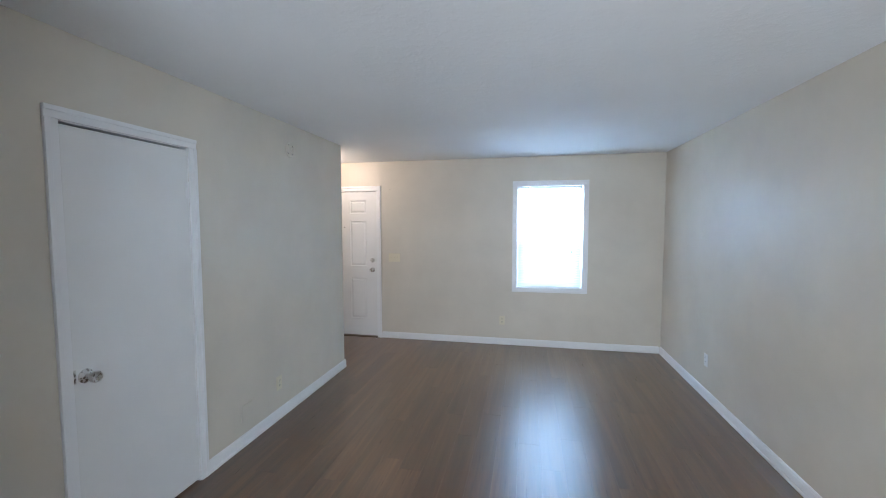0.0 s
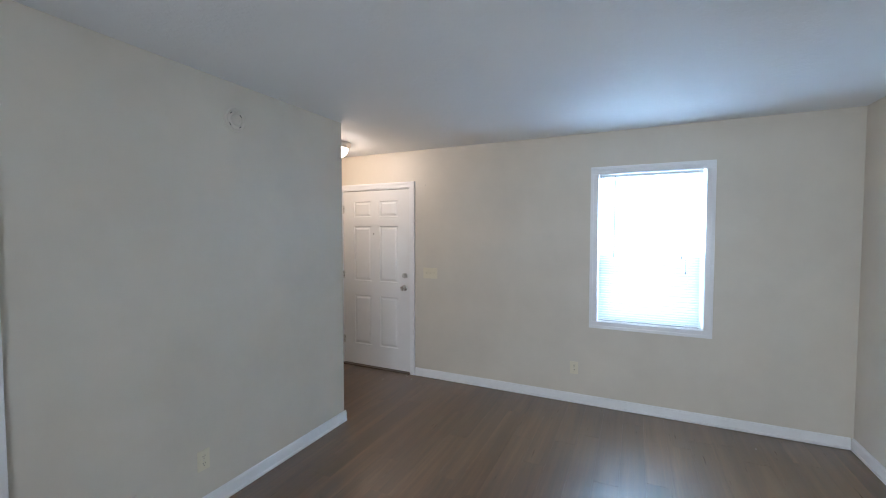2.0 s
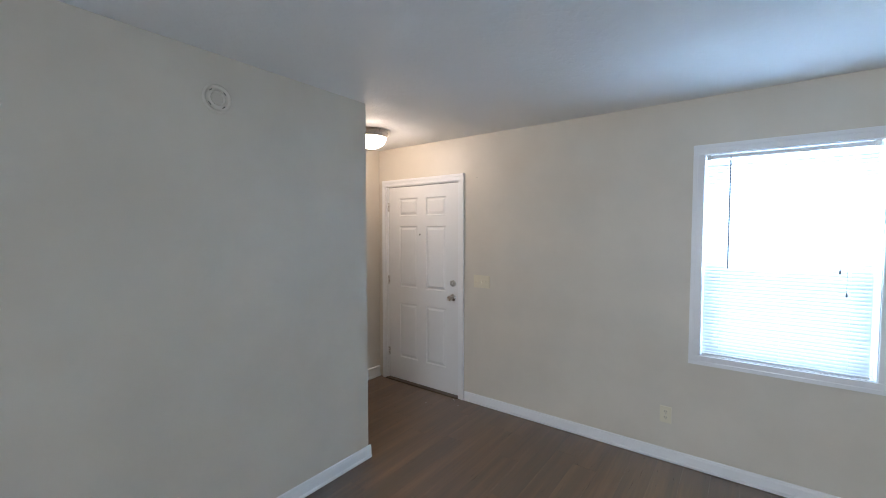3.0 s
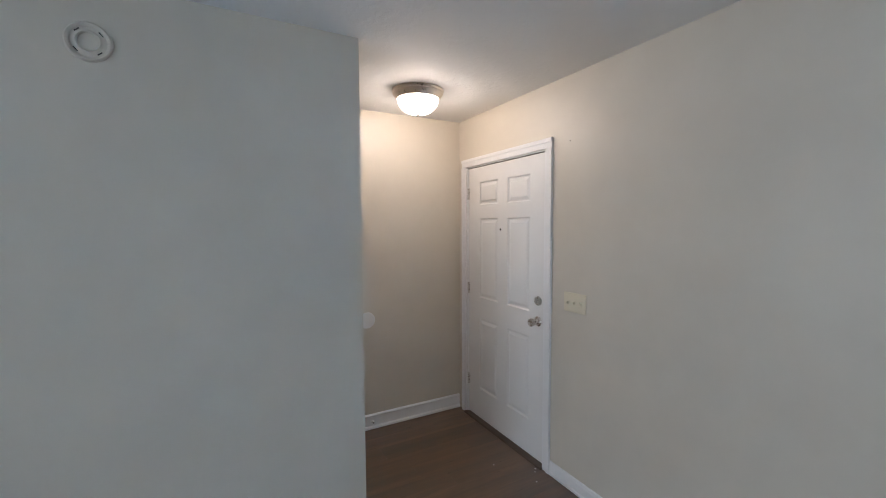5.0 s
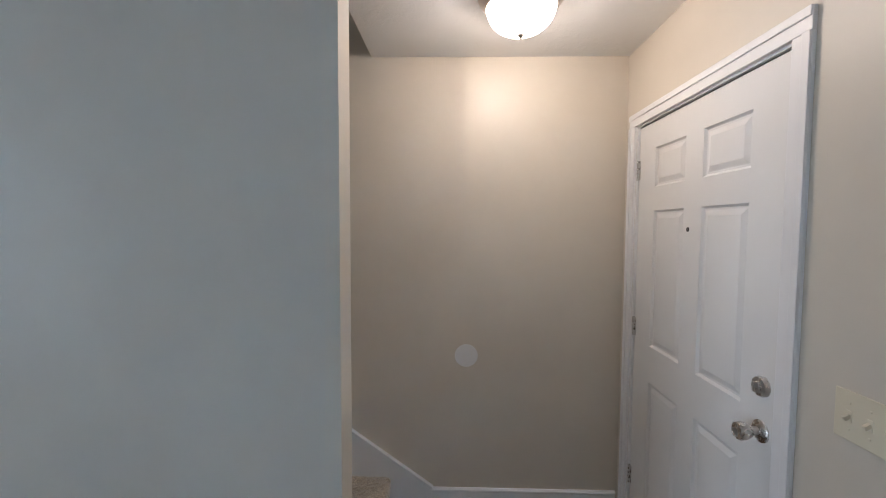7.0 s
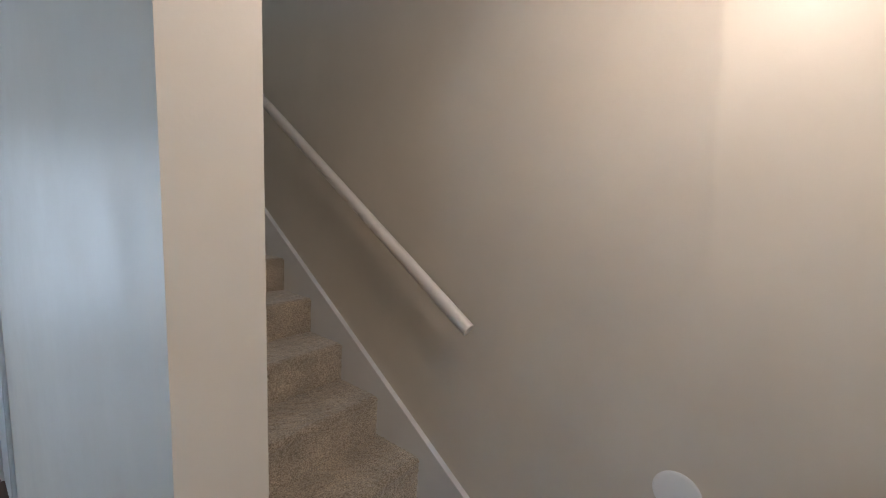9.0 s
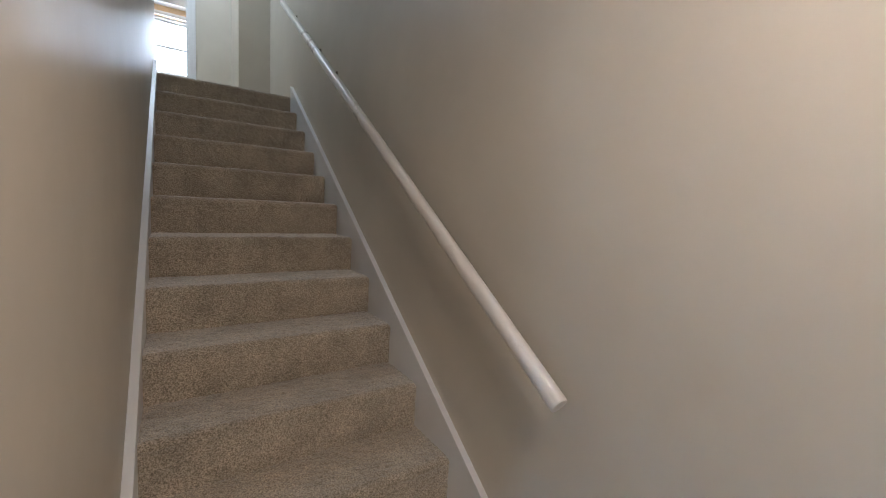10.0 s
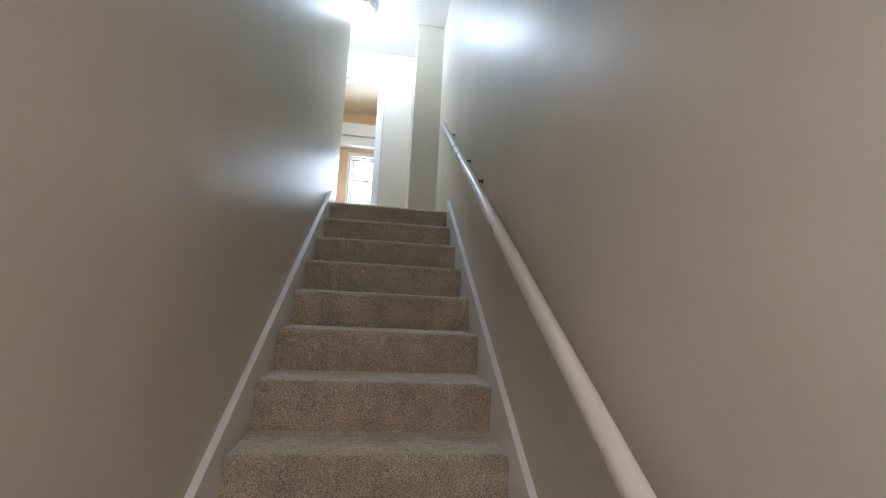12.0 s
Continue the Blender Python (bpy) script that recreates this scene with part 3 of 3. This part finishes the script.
bumper = thing("wall_bumper", "round white door bumper on the stair wall", "bumper", (XB, -0.829, 0.857))
part("disc", lathe(bmesh.new(), [(0, 0), (0.062, 0), (0.0625, 0.002), (0.060, 0.004), (0.055, 0.0045), (0, 0.0045)], pose(0, 0, 0, 0, 90), 48), M_WHITEP, bumper, smooth=True)

disc = thing("detector_base", "round detector mounting base overpainted in wall beige", "detector base", (0, -2.164, 2.225))
bm = lathe(bmesh.new(), [(0.030, 0.0), (0.030, 0.008), (0.034, 0.011), (0.038, 0.008), (0.042, 0.005), (0.052, 0.005), (0.056, 0.010), (0.062, 0.013), (0.067, 0.009), (0.068, 0.0)], pose(0, 0, 0, 0, 90), 48)
part("ring", bm, M_WALL, disc, smooth=True)
part("centre", lathe(bmesh.new(), [(0, 0.003), (0.030, 0.003), (0.030, 0.0)], pose(0, 0, 0, 0, 90), 32), M_WALL, disc)
for a in (40, 130, 220, 310):
    bm = boxes((0.0045, 0.0065, -0.009, 0.009, 0.045, 0.0485))
    bmesh.ops.transform(bm, matrix=pose(0, 0, 0, a), verts=bm.verts[:])
    part("slot", bm, M_SLOT, disc)



def paint_chip(x, y, r, turn):
    rc = random.Random(int(x * 1000))
    c = thing("paint_chip", "tiny white paint chip on the plank floor", "paint chip", (x, y, 0.0), group="paint chips")
    bm = bmesh.new()
    ring = [(r * rc.uniform(0.6, 1.1) * math.cos(a), r * rc.uniform(0.6, 1.1) * math.sin(a)) for a in (2 * math.pi * k / 7 for k in range(7))]
    extrude(bm, ring, pose(0, 0, 0.0002, 90, 0, turn), -0.0025)
    part("flake", bm, M_TRIM, c)


for x, y, r, turn in ((-0.251, -0.257, 0.006, 20), (-0.085, -0.045, 0.008, 80), (-0.06, -0.07, 0.005, 130), (0.022, -0.129, 0.006, 200), (2.966, -0.275, 0.006, 40)):
    paint_chip(x, y, r, turn)

stop = thing("door_stop", "stub of a broken spring door stop on the baseboard", "door stop", (XB + 0.012, -0.80, 0.058))
part("base", lathe(bmesh.new(), [(0, 0), (0.011, 0), (0.010, 0.006), (0.005, 0.009), (0.005, 0.016), (0, 0.016)], pose(0, 0, 0, 0, 90), 16), M_WHITEP, stop, smooth=True)
part("spring_stub", lathe(bmesh.new(), [(0, 0.016), (0.0045, 0.016), (0.0055, 0.020), (0.0045, 0.024), (0, 0.024)], pose(0, 0, 0, 0, 90), 12), M_SLOT, stop)


# ---- ceiling lights ----
def dome_light(x, y, top, label, pan, bowl, r=0.165):
    d = thing("ceiling_light", label, "ceiling light", (x, y, top))
    part("pan", lathe(bmesh.new(), [(0, 0), (r, 0), (r + 0.001, -0.006), (r - 0.006, -0.014), (r - 0.004, -0.022), (r - 0.014, -0.034), (r - 0.022, -0.046), (r - 0.03, -0.054), (r - 0.036, -0.05), (r - 0.036, -0.012), (0, -0.012)], pose(0, 0, 0), 56), pan, d, "stepped satin nickel pan", True)
    rb, prof = r - 0.034, []
    for k in range(13):
        a = math.pi / 2 * k / 12
        prof.append((rb * math.cos(a) if k < 12 else 0.0, -0.05 - 0.098 * math.sin(a) ** 0.9))
    b = part("glass_bowl", lathe(bmesh.new(), prof, pose(0, 0, 0), 56), bowl, d, "lit frosted glass bowl", True)
    b.visible_shadow = False
    part("finial", lathe(bmesh.new(), [(0, -0.146), (0.011, -0.146), (0.012, -0.152), (0.007, -0.158), (0.004, -0.164), (0, -0.165)], pose(0, 0, 0), 18), pan, d, "small nickel finial", True)
    return d


dome_light(-0.54, -0.65, H, "round nickel ceiling light, lit, above the foyer", M_PAN, M_BOWL)
dome_light(-0.16, -5.53, H2, "round white ceiling light, lit, above the landing", M_WHITEP, M_BOWL_COOL, 0.15)


# ---- staircase ----
def carpet_step(rise, run):
    """One carpeted step: riser, rounded nosing and tread, with an uneven pile surface."""
    prof = []
    n = 22
    for k in range(n):
        prof.append((-0.008 + 0.004 * k / n, -rise - 0.006 + (rise - 0.022) * k / n))
    for k in range(11):
        a = math.radians(-8 + 98 * k / 10)
        prof.append((-0.026 + 0.024 * math.cos(a), -0.026 + 0.026 * math.sin(a)))
    n = 30
    for k in range(1, n + 1):
        prof.append((-0.026 - (run - 0.014) * k / n, 0.0))
    x0, x1, nx = -1.085, -0.131, 120
    bm = bmesh.new()
    grid = []
    for i in range(nx + 1):
        x = x0 + (x1 - x0) * i / nx
        edge = min(x - x0, x1 - x)
        drop = 0.007 * math.exp(-edge / 0.014)
        row = []
        for j, (y, z) in enumerate(prof):
            a, b = prof[max(j - 1, 0)], prof[min(j + 1, len(prof) - 1)]
            t = Vector((0, b[0] - a[0], b[1] - a[1])).normalized()
            nrm = Vector((0, t.z, -t.y))
            p = Vector((x, y, z))
            h = 0.0045 * noise.noise(p * 110) + 0.0022 * noise.noise(p * 33) + 0.0020 * random.uniform(-1, 1) + 0.003 * noise.noise(Vector((x * 6, y * 6, z * 6)))
            row.append(bm.verts.new(p + nrm * (h - drop)))
        grid.append(row)
    for a, b in zip(grid, grid[1:]):
        for j in range(len(prof) - 1):
            bm.faces.new((a[j], b[j], b[j + 1], a[j + 1]))
    bmesh.ops.recalc_face_normals(bm, faces=bm.faces[:])
    me = bpy.data.meshes.new("step")
    bm.to_mesh(me)
    bm.free()
    me.materials.append(M_CARPET)
    me.shade_smooth()
    return me


stairs = tagged(new("staircase"), "straight flight of stairs in greige carpet", "stairs", kind="structure")
stairs.location = (0, Y1, 0)
step_mesh = carpet_step(RISE, RUN)
for k in range(NST):
    o = new("step", step_mesh)
    o.parent = stairs
    o.matrix_basis = pose(0, -RUN * k, RISE * (k + 1))
bm = bmesh.new()
for k in range(NST - 1):
    box(bm, -1.084, -0.132, -RUN * (k + 1) - 0.06, -RUN * k - 0.035, max(RISE * (k + 1) - 0.22, 0), RISE * (k + 1) - 0.012)
part("carriage", bm, M_SUB, stairs)


def skirt(name, xa, xb, y_low, z_low):
    """Sloping skirt board with a rounded cap along its upper edge."""
    line = lambda y: -0.7003 * y - 0.592
    root = tagged(new(name), "white painted stair skirt board along the wall", "skirt board", kind="structure")
    outline = [(y_low, 0.0), (y_low, z_low), (-4.66, line(-4.66)), (-4.66, 2.22), (-1.55, 0.0)]
    if z_low < line(y_low) - 0.01:
        outline.insert(2, (y_low - 0.001, line(y_low)))
    bm = bmesh.new()
    a = [bm.verts.new((xa, y, z)) for y, z in outline]
    b = [bm.verts.new((xb, y, z)) for y, z in outline]
    bm.faces.new(a)
    bm.faces.new(b[::-1])
    for i in range(len(a)):
        j = (i + 1) % len(a)
        bm.faces.new((a[i], b[i], b[j], a[j]))
    part("board", bm, M_TRIM, root)
    ang = math.degrees(math.atan(0.7003))
    length = (y_low + 4.66) / math.cos(math.radians(ang))
    bm = boxes((xa - 0.001, xb + 0.004, -length, 0.0, -0.001, 0.011), bevel=0.003) if xb > xa and xa < -0.5 else boxes((xa - 0.004, xb + 0.001, -length, 0.0, -0.001, 0.011), bevel=0.003)
    bmesh.ops.transform(bm, matrix=pose(0, y_low, line(y_low), -ang), verts=bm.verts[:])
    part("cap_bead", bm, M_TRIM, root, "rounded cap along the skirt board")
    return root


skirt("stair_skirt", XB + 0.0005, XB + 0.022, -1.012, 0.113)
skirt("stair_skirt", -0.133, -T - 0.0005, -1.20, 0.25)


def handrail():
    ya, za, yb, zb = -1.50, 1.195, -4.70, 3.375
    x = XB + 0.086
    d = Vector((0, yb - ya, zb - za))
    length = d.length
    ang = math.degrees(math.atan2(d.z, -d.y))
    h = thing("handrail", "white painted round wooden handrail on the stair wall", "handrail", (x, ya, za))
    outline = []
    for k in range(20):
        a = 2 * math.pi * k / 20
        outline.append((0.0225 * math.cos(a), 0.026 * math.sin(a) - (0.003 if math.sin(a) < -0.9 else 0)))
    bm = extrude(bmesh.new(), outline, pose(0, 0, 0, -ang) @ pose(0, 0, 0, 0, 0, 180), length)
    ends = [e for f in bm.faces if len(f.verts) > 4 for e in f.edges]
    bmesh.ops.bevel(bm, geom=ends, offset=0.005, segments=2, profile=0.6, affect="EDGES")
    part("rail", bm, M_RAIL, h, smooth=True)
    for y in (-3.49, -3.85, -4.55):
        s = (y - ya) / (yb - ya)
        dy, dz = (yb - ya) * s, (zb - za) * s
        bm = bmesh.new()
        lathe(bm, [(0, 0), (0.013, 0), (0.013, 0.003), (0.007, 0.006), (0, 0.007)], pose(-0.086, dy, dz - 0.048, 0, 90), 16)
        box(bm, -0.080, -0.012, dy - 0.006, dy + 0.006, dz - 0.052, dz - 0.043, bevel=0.002)
        box(bm, -0.020, -0.008, dy - 0.006, dy + 0.006, dz - 0.050, dz - 0.020, bevel=0.002)
        part("bracket", bm, M_BRASS, h, "small dark brass rail bracket", True)
    s = (-2.08 - ya) / (yb - ya)
    dy, dz = (yb - ya) * s, (zb - za) * s
    for sp in ((-0.026, -0.012, dy - 0.008, dy + 0.004, dz - 0.032, dz - 0.018), (-0.024, -0.014, dy + 0.028, dy + 0.040, dz - 0.072, dz - 0.020)):
        part("bracket_stub", boxes(sp, bevel=0.002), M_BRASS, h, "dark stub of a broken rail bracket", True)
    return h


handrail()


# ---- plank flooring ----
PW, PL = 0.152, 1.22


def plank_mesh(wide, long):
    bm = bmesh.new()
    c, g = 0.0004, 0.0001
    lo = [bm.verts.new(p) for p in ((g, g, -0.006), (wide - g, g, -0.006), (wide - g, long - g, -0.006), (g, long - g, -0.006))]
    mid = [bm.verts.new(p) for p in ((g, g, -c), (wide - g, g, -c), (wide - g, long - g, -c), (g, long - g, -c))]
    top = [bm.verts.new(p) for p in ((c, c, 0), (wide - c, c, 0), (wide - c, long - c, 0), (c, long - c, 0))]
    for a, b in ((lo, mid), (mid, top)):
        for k in range(4):
            bm.faces.new((a[k], a[(k + 1) % 4], b[(k + 1) % 4], b[k]))
    bm.faces.new(top)
    return mesh_of("plank", bm, M_PLANK)


full = plank_mesh(PW, PL)
rng = random.Random(7)
x = XB
col = 0
while x < XE - 0.01:
    wide = min(PW, XE - x)
    y = -(rng.uniform(0.2, 1.2))
    prev = 0.0
    south = YS if x + wide > 0.02 else -1.26
    while prev > south + 0.01:
        y = max(y, south)
        length = prev - y
        me = full if abs(length - PL) < 1e-6 and wide == PW else plank_mesh(wide, length)
        o = new("plank", me)
        o.parent = floor
        o.location = (x, y, 0)
        prev, y = y, y - PL
        y = round(y, 6)
    x += wide
    col += 1
